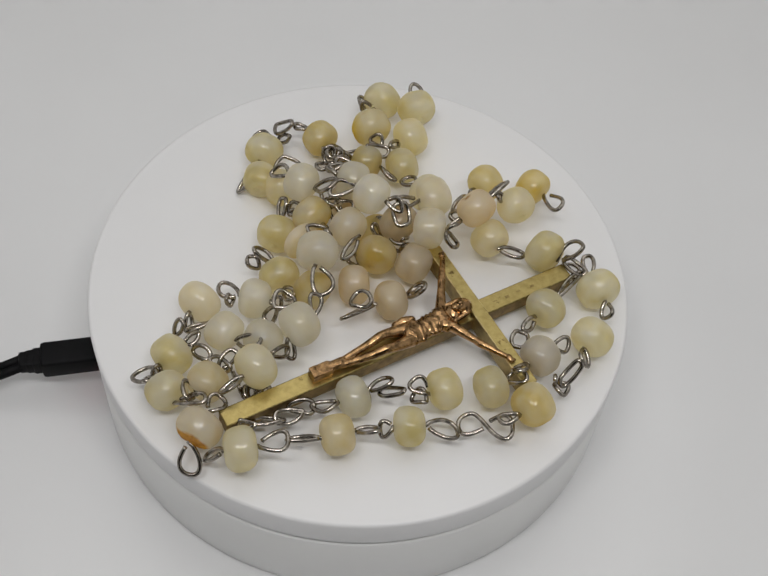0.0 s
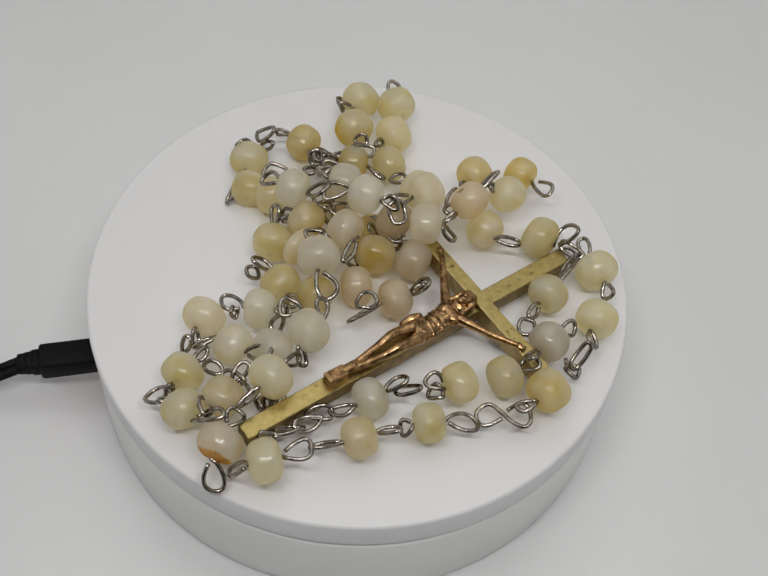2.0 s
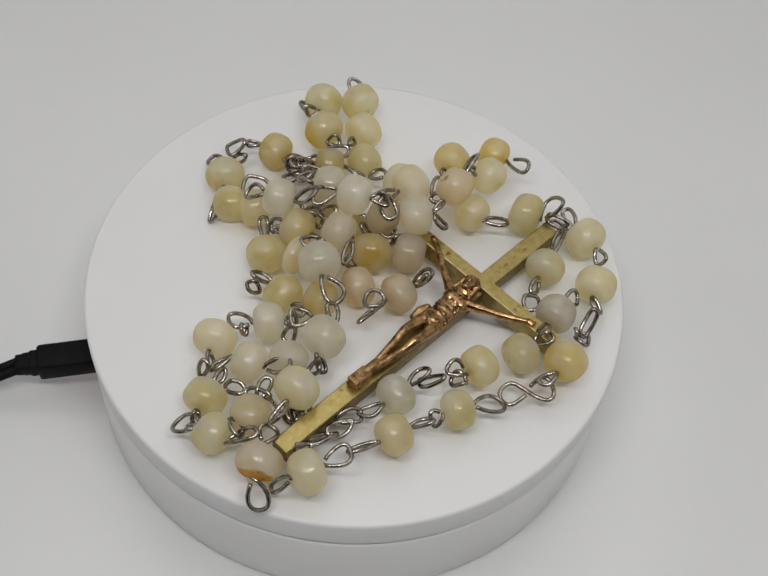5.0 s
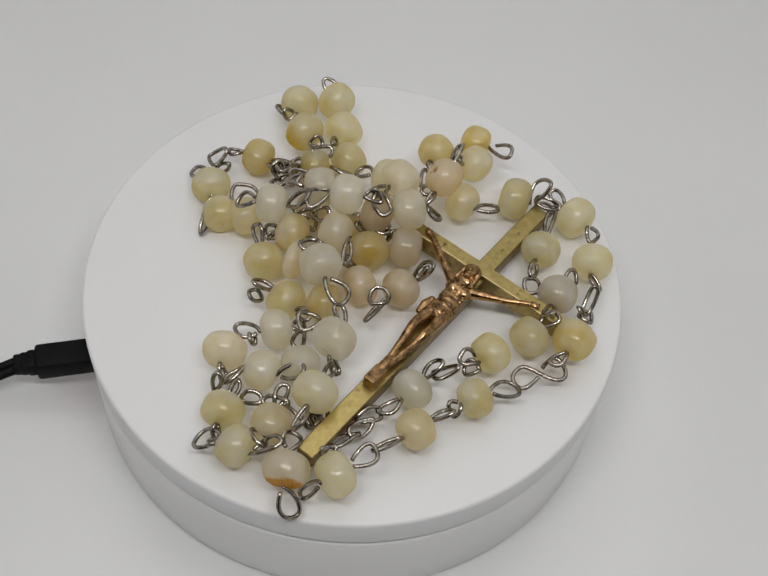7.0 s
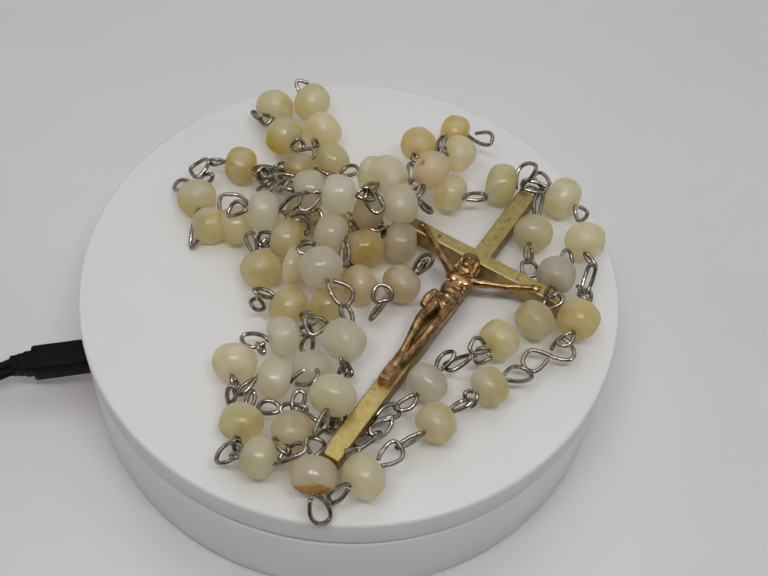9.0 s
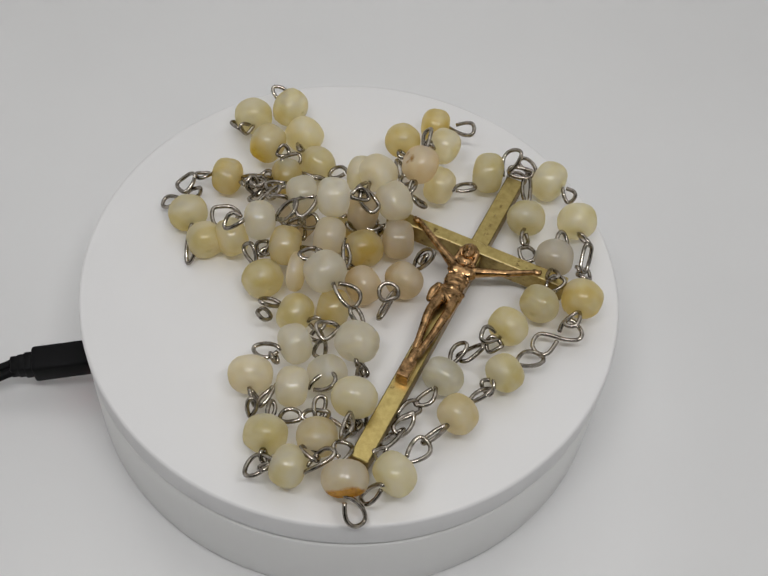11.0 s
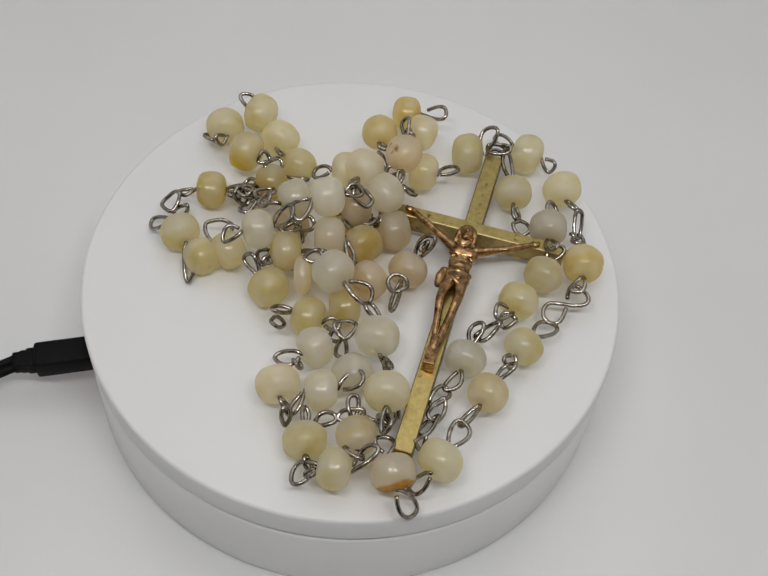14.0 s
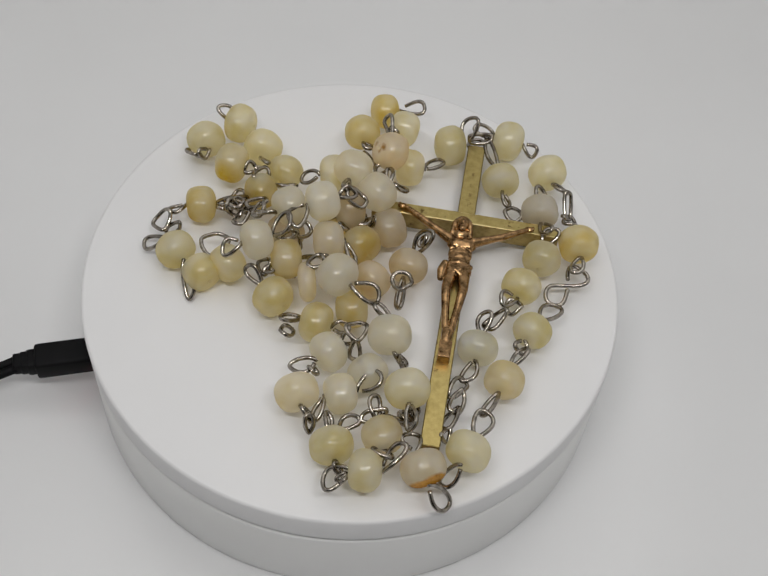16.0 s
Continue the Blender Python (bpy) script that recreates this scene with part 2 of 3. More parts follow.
platter = part("platter", lathe([(0, 0.0), (0.0682, 0.0), (0.0689, 0.0004), (0.0690, 0.0012), (0.0690, 0.0086), (0.0687, 0.0092), (0.0681, 0.0094), (0, 0.0094)], 160), WHITE, turntable, "smooth white rotating plate")
platter.location = (0, 0, TOP - 0.0094)


# ---- the power lead plugged into the base ----
def power_lead():
    lead = tagged(new("power_lead"), "black rubber power lead plugged into the turntable base", "cable")
    lead.matrix_world = pose(-0.0655, -0.0146, 0.0084, 0, 0, 195)
    bm = bmesh.new()
    bmesh.ops.create_cube(bm, size=1.0, matrix=Matrix.Translation((0.0088, 0, 0)) @ Matrix.Diagonal((0.0178, 0.0077, 0.0066, 1)))
    bmesh.ops.bevel(bm, geom=bm.edges[:], offset=0.0010, segments=3, affect="EDGES", profile=0.5)
    part("plug", bm, BLACK, lead, "black moulded plug")
    bm = bmesh.new()
    for k, (x, w) in enumerate(((0.0186, 0.0056), (0.0204, 0.0050), (0.0222, 0.0046))):
        g_ = bmesh.ops.create_cube(bm, size=1.0, matrix=Matrix.Translation((x, 0, 0)) @ Matrix.Diagonal((0.0024, w, w * 0.85, 1)))
    bmesh.ops.bevel(bm, geom=bm.edges[:], offset=0.0005, segments=2, affect="EDGES", profile=0.5)
    part("strain_relief", bm, BLACK, lead)
    for s in (-1, 1):
        bm = bmesh.new()
        pts = []
        for k in range(40):
            u = k / 39
            x = 0.0225 + 0.20 * u
            pts.append(Vector((x, s * 0.00125 + 0.055 * u ** 1.7 + 0.010 * math.sin(u * 1.2), -0.0092 * min(1, u * 5) ** 0.8)))
        tube(bm, pts, 0.00125, 10)
        part("wire", bm, BLACK, lead)
    return lead


power_lead()


def indicator():
    m, nt, b = material("red_indicator")
    b.inputs["Base Color"].default_value = (0.5, 0.02, 0.03, 1)
    b.inputs["Emission Color"].default_value = (1.0, 0.12, 0.16, 1)
    b.inputs["Emission Strength"].default_value = 5.0
    a = math.radians(196.5)
    ob = part("indicator_light", lathe([(0, -0.001), (0.0010, -0.001), (0.0010, 0.0003), (0.0007, 0.0005), (0, 0.0006)], 16), m, turntable, "tiny glowing red indicator light")
    ob.matrix_basis = Matrix.Translation((0.0689 * math.cos(a), 0.0689 * math.sin(a), 0.005)) @ Euler((0, math.pi / 2, a)).to_matrix().to_4x4()


indicator()

# ---- rosary ----
rosary = tagged(new("rosary"), "heaped rosary of ivory onyx beads with a brass crucifix", "rosary")
rosary.location = (0, 0, TOP)
bead_count = 0
holes = []           # mouth, direction, bead, place along its axis, whether a wire leaves it


def bead(x, y, z, turn, tilt, dia, thick, kind, roll=None):
    """A drilled barrel-shaped stone; its hole runs along its own x. Millimetres and degrees."""
    global bead_count
    bead_count += 1
    rnd = random.Random(bead_count * 7)
    R_, T_ = dia / 2 * 0.975 * MM, thick / 2 * 0.96 * MM
    seg, n = 28, 17
    flat, shoulder = rnd.uniform(0.80, 0.88), rnd.uniform(0.54, 0.70)
    prof = [(-0.90, 0.085), (-0.985, 0.12)]
    for k in range(n):
        a = -math.pi / 2 + math.pi * (k + 0.5) / n
        sn, c = math.sin(a), math.cos(a)
        prof.append((math.copysign(abs(sn) ** flat, sn), max(0.2, abs(c) ** shoulder)))
    prof += [(0.985, 0.12), (0.90, 0.085)]
    bm = bmesh.new()
    rings = []
    off = Vector((rnd.uniform(-50, 50), rnd.uniform(-50, 50), rnd.uniform(-50, 50)))
    for s, r in prof:
        ring = []
        for k in range(seg):
            a = 2 * math.pi * k / seg
            v = Vector((s * T_, r * R_ * math.cos(a), r * R_ * math.sin(a)))
            d = noise.noise(v * 260 + off) * 0.055 if r > 0.2 else 0
            ring.append(bm.verts.new(v * (1 + d)))
        rings.append(ring)
    for a, b in zip(rings, rings[1:]):
        for k in range(seg):
            bm.faces.new((a[k], b[k], b[(k + 1) % seg], a[(k + 1) % seg]))
    bm.faces.new(rings[0])
    bm.faces.new(rings[-1])
    tags = {"olive": "white onyx bead with an olive brown edge", "ivory": "polished ivory yellow onyx bead", "white": "milky white onyx bead", "gold": "golden yellow onyx bead", "cream": "cream onyx bead with brownish veins",
            "tan": "dull tan onyx bead", "grey": "greyish brown onyx bead", "amber": "yellow onyx bead with a deep amber patch", "stained": "white onyx bead with a rusty orange end", "spotted": "cream onyx bead with a brown spot at its hole"}
    ob = part("bead", bm, STONE[kind], rosary, tags[kind])
    ob.matrix_basis = pose(x * MM, y * MM, z * MM, 0, -tilt, turn) @ pose(0, 0, 0, rnd.uniform(0, 360) if roll is None else roll)
    axis = (ob.matrix_basis.to_3x3() @ Vector((1, 0, 0))).normalized()
    for e in (-1, 1):
        holes.append([Vector((x, y, z)) * MM + axis * T_ * e, axis * e, ob, e * T_, False])
    return ob


loop_count = 0


def eye_wire(bm, hole, tip, width, rnd):
    """A wire that leaves a bead's hole, bends into a pear-shaped eye and ends open beside its stem."""
    mouth, axis = hole[0], hole[1]
    wire = 0.00054
    u = tip - mouth
    long = u.length
    u.normalize()
    flat = Vector((-u.y, u.x, 0)).normalized()
    rise = math.sqrt(max(0.0, 3.9 ** 2 - width ** 2)) * 0.5
    v = (flat * max(width, 1.5) + Vector((0, 0, rise * rnd.choice((-1, 1))))) * MM / 2
    v *= rnd.choice((-1, 1))
    square = rnd.uniform(0.68, 0.92)
    close = rnd.uniform(0.86, 0.95)
    lean = rnd.uniform(-0.18, 0.18)
    pts = [mouth - axis * 0.0009, mouth + axis * 0.0002]
    n = 30
    for k in range(2, n + 1):
        t = 2 * math.pi * close * k / n
        px = ((1 - math.cos(t)) / 2) ** 0.8
        sn = math.sin(t)
        py = math.copysign(abs(sn) ** square, sn) * abs(math.sin(t / 2)) ** 0.55 * 1.22
        px += lean * py * px
        kink = 0.00030 * math.sin(2 * t)
        pts.append(mouth + u * (long - wire) * px + v * py + Vector((0, 0, kink + 0.0004 * k / n)))
    for p in pts[2:]:
        p.z = max(p.z, wire)
    tube(bm, pts, wire, 8)


def loop(x0, y0, z0, x1, y1, z1, width):
    """A bent wire eye from one end to the other, of that width seen from above. Millimetres.
    Where an end lies at a bead's hole the wire comes out of it; else it is a loose link."""
    global loop_count
    loop_count += 1
    rnd = random.Random(loop_count * 13)
    a, b = Vector((x0, y0, z0)) * MM, Vector((x1, y1, z1)) * MM
    bm = bmesh.new()

    def apart(q):
        d = q[0][0] - q[1][0]
        return Vector((d.x, d.y, 0.4 * d.z)).length

    near, tip = min(((h, e) for h in holes if not h[4] for e in ((a, b), (b, a))), key=apart)
    if apart((near, tip)) < 0.0044 and (tip[1] - near[0]).dot(near[1]) > 0.25 * (tip[1] - near[0]).length and (tip[1] - near[0]).length > 0.003:
        near[4] = True
        eye_wire(bm, near, tip[1], width, rnd)
        part("wire_eye", bm, STEEL, rosary)
        return
    u = (b - a)
    half = u.length / 2 + 0.0001
    u.normalize()
    flat = Vector((-u.y, u.x, 0)).normalized()
    rise = math.sqrt(max(0.0, 3.9 ** 2 - width ** 2)) * 0.5
    v = (flat * width + Vector((0, 0, rise * rnd.choice((-1, 1))))) * MM / 2
    c = (a + b) / 2
    wire = 0.00054
    pts = []
    n = 36
    corner = rnd.uniform(2.1, 3.0)
    taper = rnd.uniform(-0.45, 0.45)
    gap = rnd.randrange(n)
    for k in range(n):
        t = 2 * math.pi * k / n
        cx, sy = math.cos(t), math.sin(t)
        px = math.copysign(abs(cx) ** (2 / corner), cx)
        py = math.copysign(abs(sy) ** (2 / corner), sy) * (1 + taper * px)
        kink = 0.00035 * math.sin(2 * t + gap)
        px += 0.06 * noise.noise(Vector((cx, sy, loop_count * 3.7)))
        py += 0.22 * noise.noise(Vector((cx, sy, loop_count * 5.3 + 9)))
        pts.append(c + u * (half - wire) * px + v * py + Vector((0, 0, kink)))
    low = min(p.z for p in pts)
    if low < wire:
        for p in pts:
            p.z += wire - low
    if width < 1.3:
        tube(bm, [a, a.lerp(b, 0.35) + Vector((0, 0, 0.0004)), a.lerp(b, 0.7) + Vector((0, 0, 0.0003)), b], wire, 8)
    else:
        tube(bm, pts, wire, 8, closed=True)
    part("wire_loop", bm, STEEL, rosary)


bead(-20.3, 52.7, 6.5, 82, 0, 10.6, 8.2, "ivory")
bead(-10.0, 53.4, 7.9, 136, 0, 10.8, 8.1, "ivory")
bead(-17.5, 40.0, 9.0, -43, 0, 10.8, 8.4, "amber", 0)
bead(-7.3, 43.8, 6.8, 58, 0, 10.8, 7.9, "ivory")
bead(-5.0, 33.8, 6.3, 49, 0, 9.9, 8.1, "ivory")
bead(-13.5, 29.2, 7.3, 8, 0, 9.6, 8.1, "gold")
bead(-29.1, 32.4, 5.8, -18, 0, 10.0, 7.9, "gold")
bead(-40.1, 20.9, 5.8, -80, 0, 10.5, 8.2, "ivory")
bead(-36.2, 12.4, 4.9, 99, 0, 9.9, 8.1, "ivory")
bead(-22.3, 9.3, 15.0, -5, 0, 10.1, 8.0, "white")
bead(-10.9, 15.6, 15.5, 8, 0, 10.4, 8.2, "white")
bead(-3.6, 11.6, 18.5, -5, 0, 10.4, 8.6, "white")
bead(9.4, 21.6, 14.5, 47, 0, 10.2, 8.3, "white")
bead(5.8, 25.8, 9.7, -17, 0, 10.1, 7.9, "ivory")
bead(12.3, 12.8, 13.3, 18, 0, 10.8, 8.4, "white")
bead(20.6, 22.8, 15.2, 170, 35, 10.2, 8.4, "spotted")
bead(18.3, 35.3, 10.8, 70, 0, 9.8, 7.8, "gold")
bead(29.1, 43.4, 6.9, -17, 0, 9.6, 8.0, "gold")
bead(28.6, 30.7, 12.6, 142, 0, 9.9, 8.1, "ivory")
bead(26.1, 21.1, 8.0, -31, 0, 10.1, 7.9, "ivory")
bead(40.1, 24.7, 7.2, -17, 0, 11.2, 8.4, "ivory")
bead(56.2, 20.6, 6.6, -44, 0, 11.2, 8.6, "ivory")
bead(60.0, 5.6, 7.4, -99, 0, 10.6, 8.3, "ivory")
bead(46.8, 8.2, 7.4, -110, 0, 10.3, 8.0, "ivory")
bead(50.9, -5.9, 8.2, -115, 0, 10.1, 8.1, "grey")
bead(54.5, -19.7, 9.1, -116, 0, 10.6, 8.6, "gold")
bead(43.8, -19.4, 8.2, -130, 0, 10.2, 7.8, "ivory")
bead(34.5, -25.4, 8.8, -134, 0, 10.2, 8.0, "ivory")
bead(31.2, -37.3, 7.5, 32, 0, 9.6, 7.7, "ivory")
bead(16.4, -36.6, 7.7, 51, 0, 10.2, 7.6, "olive")
bead(17.9, -47.3, 8.3, 41, 0, 9.9, 8.0, "cream")
bead(0.8, -61.1, 9.7, 37, 0, 10.6, 7.8, "ivory")
bead(-10.2, -60.6, 9.3, -95, -14, 10.9, 8.4, "stained")
bead(-22.1, -55.5, 8.3, 150, 0, 9.9, 7.9, "ivory")
bead(-26.4, -46.6, 7.7, -103, 0, 10.5, 7.9, "ivory")
bead(-15.0, -49.2, 8.4, -96, 0, 9.9, 8.2, "cream")
bead(-5.8, -42.6, 12.8, -110, 0, 10.9, 8.1, "ivory")
bead(-28.4, -30.9, 8.3, -98, 0, 10.8, 7.8, "cream")
bead(-19.1, -35.1, 7.8, -13, 0, 9.9, 7.9, "white")
bead(-17.2, -23.7, 8.3, 16, 0, 10.0, 7.8, "white")
bead(-2.9, -27.1, 11.7, -118, 0, 10.8, 8.6, "white")
bead(-10.4, -31.7, 6.2, -83, 0, 9.6, 8.4, "white")
bead(-16.1, -13.6, 6.1, -42, 0, 10.3, 8.1, "ivory")
bead(-8.2, -8.3, 15.1, -69, 0, 10.8, 9.0, "white")
bead(-23.0, -2.6, 6.5, -73, 0, 10.5, 8.3, "ivory")
bead(-5.7, 3.0, 13.6, -18, 0, 10.3, 8.1, "cream")
bead(2.9, 2.3, 8.3, -84, 0, 10.4, 8.3, "gold")
bead(12.3, 4.8, 7.7, -5, 0, 10.3, 8.4, "tan")
bead(1.6, -7.4, 6.3, 27, 0, 10.3, 8.0, "tan")
bead(11.9, -7.4, 6.7, 45, 0, 10.2, 7.9, "tan")
bead(-6.7, -13.7, 6.8, -18, 0, 10.0, 8.2, "gold")
bead(-14.8, -4.7, 11.0, -18, 0, 10.4, 4.5, "cream")
bead(-16.6, 4.3, 10.2, -18, 0, 10.4, 8.1, "gold")
bead(-29.6, 11.3, 6.5, 19, 0, 9.9, 8.1, "ivory")
bead(4.2, 11.9, 11.5, -18, 0, 10.5, 8.3, "tan")
bead(-12.3, 15.1, 6.2, 30, 0, 10.2, 8.2, "tan")
bead(-1.3, 10.7, 5.2, -40, 0, 10.2, 8.2, "gold")
loop(-15.9, 57.0, 5.7, -12.4, 59.6, 10.5, 3.6)
loop(-26.4, 51.8, 6.0, -24.1, 47.9, 6.0, 1.6)
loop(-24.4, 46.6, 7.5, -20.9, 50.3, 7.5, 0.8)
loop(-16.0, 35.5, 9.5, -11.9, 36.4, 9.5, 2.2)
loop(-14.7, 31.0, 10.9, -9.2, 35.0, 8.3, 2.8)
loop(-8.9, 39.4, 10.0, -8.9, 35.0, 10.0, 1.2)
loop(-23.5, 24.5, 10.7, -16.3, 28.4, 12.5, 3.6)
loop(-20.8, 23.6, 7.6, -24.0, 26.7, 10.7, 3.0)
loop(-19.4, 17.3, 13.0, -16.0, 21.9, 13.0, 2.6)
loop(-19.5, 17.8, 14.0, -15.7, 14.2, 14.0, 1.4)
loop(-42.4, 30.1, 4.3, -37.5, 32.6, 7.4, 3.8)
loop(-37.8, 32.6, 6.1, -31.4, 29.9, 6.9, 2.6)
loop(-40.4, 29.1, 3.1, -36.1, 27.9, 5.9, 2.0)
loop(-46.9, 28.2, 2.2, -40.8, 28.0, 6.4, 3.8)
loop(-40.5, 16.1, 6.5, -40.4, 8.1, 1.3, 2.6)
loop(-34.4, 16.6, 8.0, -26.7, 17.9, 8.0, 6.2)
loop(-31.3, 10.7, 13.6, -26.5, 12.5, 14.5, 3.4)
loop(-18.4, 8.7, 17.2, -12.6, 9.8, 19.3, 4.2)
loop(-13.9, 8.0, 18.3, -7.3, 10.1, 19.2, 4.4)
loop(-2.5, 29.4, 6.8, 1.8, 27.6, 8.9, 3.4)
loop(-9.2, 27.7, 7.1, -3.8, 27.3, 6.9, 1.6)
loop(32.8, 40.5, 7.0, 39.1, 38.0, 9.7, 3.2)
loop(24.4, 33.4, 17.0, 22.4, 26.3, 17.0, 1.6)
loop(23.9, 30.0, 16.0, 25.0, 27.1, 16.0, 1.6)
loop(15.3, 31.7, 9.8, 17.9, 28.1, 11.2, 2.4)
loop(16.3, 29.0, 10.4, 15.1, 20.8, 12.7, 1.8)
loop(14.6, 19.9, 12.6, 19.0, 20.0, 12.5, 1.6)
loop(18.7, 18.8, 14.0, 18.4, 13.6, 14.0, 1.6)
loop(16.8, 12.2, 14.7, 20.7, 12.5, 10.6, 3.2)
loop(30.4, 22.2, 7.8, 36.2, 21.0, 6.6, 3.4)
loop(5.4, 16.7, 17.5, 3.0, 12.7, 17.5, 1.0)
loop(1.4, 11.7, 18.1, 5.4, 11.8, 18.5, 2.4)
loop(3.4, 12.7, 18.3, 7.5, 8.7, 15.0, 4.0)
loop(-1.0, 7.5, 13.0, 4.4, 8.4, 10.6, 2.0)
loop(4.0, 7.2, 10.1, 8.2, 7.9, 9.8, 2.2)
loop(7.6, 6.0, 9.0, 9.8, 8.7, 10.1, 1.6)
loop(45.0, 26.7, 8.0, 48.1, 27.9, 12.4, 4.0)
loop(49.9, 29.4, 6.4, 53.4, 23.8, 6.7, 2.4)
loop(45.2, 24.4, 8.0, 52.2, 22.2, 8.0, 2.0)
loop(50.2, 23.4, 6.7, 49.4, 15.3, 6.8, 2.0)
loop(57.7, 16.4, 8.3, 61.6, 13.6, 5.5, 2.2)
loop(59.9, 3.8, 6.8, 61.4, -2.9, 7.0, 2.2)
loop(60.4, -3.8, 10.1, 57.6, -9.9, 5.4, 2.0)
loop(57.5, -8.0, 5.0, 59.5, -11.7, 5.0, 3.2)
loop(45.9, 6.2, 6.6, 44.5, -0.8, 6.9, 1.8)
loop(44.1, -0.5, 7.0, 45.2, -5.7, 7.0, 4.0)
loop(51.3, -0.6, 7.6, 56.0, 1.4, 7.3, 3.0)
loop(45.4, -12.9, 9.9, 50.3, -13.9, 11.3, 3.6)
loop(46.3, -11.1, 12.0, 47.6, -15.4, 12.0, 2.4)
loop(56.0, -8.9, 7.6, 56.5, -10.3, 7.4, 1.0)
loop(-26.3, 7.0, 9.3, -23.1, 3.9, 6.8, 2.0)
loop(-24.0, 4.7, 7.6, -21.0, 4.8, 9.7, 2.8)
loop(-22.2, 2.5, 9.5, -20.0, 4.6, 9.5, 2.6)
loop(-21.7, 1.0, 8.6, -15.9, 0.3, 7.6, 1.0)
loop(-12.9, -1.2, 14.9, -9.3, -0.3, 18.6, 4.4)
loop(-12.7, -1.0, 12.9, -7.9, -2.1, 14.7, 1.6)
loop(-1.8, -1.6, 12.0, -2.2, -5.9, 12.0, 1.8)
loop(14.9, -3.7, 12.3, 19.3, -3.8, 13.9, 4.0)
loop(16.0, -5.3, 9.9, 18.1, -3.2, 11.5, 1.6)
loop(4.0, -13.6, 11.3, 9.5, -14.0, 11.8, 4.8)
loop(8.9, -13.2, 8.3, 3.5, -18.7, 6.8, 1.6)
loop(-6.0, -12.2, 13.2, -0.7, -17.3, 12.6, 4.8)
loop(-3.1, -18.3, 13.7, -2.4, -22.5, 11.3, 2.6)
loop(-14.4, -20.0, 10.8, -10.1, -22.2, 8.5, 2.0)
loop(-12.3, -23.4, 12.1, -6.3, -22.2, 11.4, 4.8)
loop(-12.0, -24.9, 10.0, -8.5, -25.9, 7.5, 3.0)
loop(-24.8, -10.9, 9.4, -19.6, -12.0, 9.1, 3.0)
loop(-24.9, -12.2, 7.7, -22.7, -14.9, 6.0, 3.0)
loop(-3.6, -30.7, 10.4, -1.4, -34.1, 6.6, 2.0)
loop(-2.3, -33.1, 9.0, -2.2, -36.8, 9.0, 1.4)
loop(-27.4, -24.7, 7.5, -21.7, -24.6, 6.3, 4.0)
loop(-22.8, -25.2, 7.8, -22.1, -28.3, 7.8, 1.4)
loop(-14.9, -36.8, 11.3, -8.6, -35.5, 10.3, 3.8)
loop(-12.8, -39.7, 10.6, -11.5, -43.1, 8.2, 2.4)
loop(-6.9, -45.3, 14.3, -9.2, -52.7, 12.5, 2.2)
loop(-9.7, -51.3, 9.4, -9.2, -56.8, 8.6, 4.0)
loop(-18.5, -54.8, 11.3, -13.1, -53.7, 11.1, 4.6)
loop(-17.2, -57.6, 9.9, -11.8, -54.0, 11.3, 3.0)
loop(-28.8, -34.5, 8.2, -27.3, -38.4, 5.0, 1.4)
loop(-29.7, -40.8, 5.9, -28.1, -38.4, 10.5, 2.0)
loop(-27.7, -39.0, 6.6, -23.0, -37.1, 8.0, 2.0)
loop(-23.5, -38.5, 7.6, -22.4, -43.1, 7.5, 1.4)
loop(-23.2, -42.9, 8.0, -17.6, -43.2, 8.5, 2.4)
loop(-18.1, -43.4, 8.3, -11.3, -44.6, 9.4, 2.0)
loop(-26.7, -49.2, 7.5, -27.2, -53.9, 5.6, 1.2)
loop(-32.1, -53.8, 5.7, -26.9, -53.2, 4.2, 4.6)
loop(-28.9, -55.2, 7.5, -25.5, -54.5, 8.0, 2.0)
loop(-10.2, -64.8, 8.5, -7.7, -69.5, 2.4, 4.4)
loop(-7.0, -64.4, 3.6, -2.0, -62.6, 8.1, 3.4)
loop(4.2, -55.7, 5.4, 9.6, -54.2, 10.4, 4.2)
loop(8.0, -54.1, 8.3, 15.9, -50.0, 8.9, 2.0)
loop(22.2, -44.2, 7.6, 26.4, -42.3, 9.9, 2.4)
loop(25.1, -41.2, 6.2, 29.1, -40.9, 9.0, 3.0)
loop(34.9, -34.3, 6.6, 41.8, -32.2, 5.2, 4.4)
loop(48.9, -27.4, 8.6, 54.7, -24.8, 8.8, 2.8)
loop(19.1, -31.9, 7.8, 22.7, -28.8, 9.6, 3.0)
loop(20.7, -32.1, 6.8, 27.1, -31.1, 10.7, 3.0)
loop(26.7, -27.6, 10.5, 32.1, -28.1, 10.1, 3.4)
loop(28.0, -29.0, 7.7, 32.4, -30.2, 8.6, 3.0)
loop(9.4, -43.8, 6.9, 13.5, -39.0, 7.6, 3.0)
loop(3.7, -45.6, 7.2, 10.0, -42.9, 7.0, 3.0)
loop(2.7, -50.0, 6.8, 8.2, -44.9, 6.7, 3.0)
loop(-1.2, -53.2, 7.6, 5.3, -48.5, 6.5, 2.4)
loop(-3.1, -56.1, 8.4, 0.5, -53.2, 7.6, 1.6)
loop(-23.5, 30.7, 10.0, -19.6, 25.0, 10.0, 3.4)
loop(-24.2, 20.1, 9.0, -18.9, 23.9, 9.0, 3.0)
loop(-20.0, 23.5, 11.0, -13.8, 23.3, 11.0, 3.2)
loop(-25.8, 29.6, 7.0, -22.8, 26.2, 7.0, 2.4)
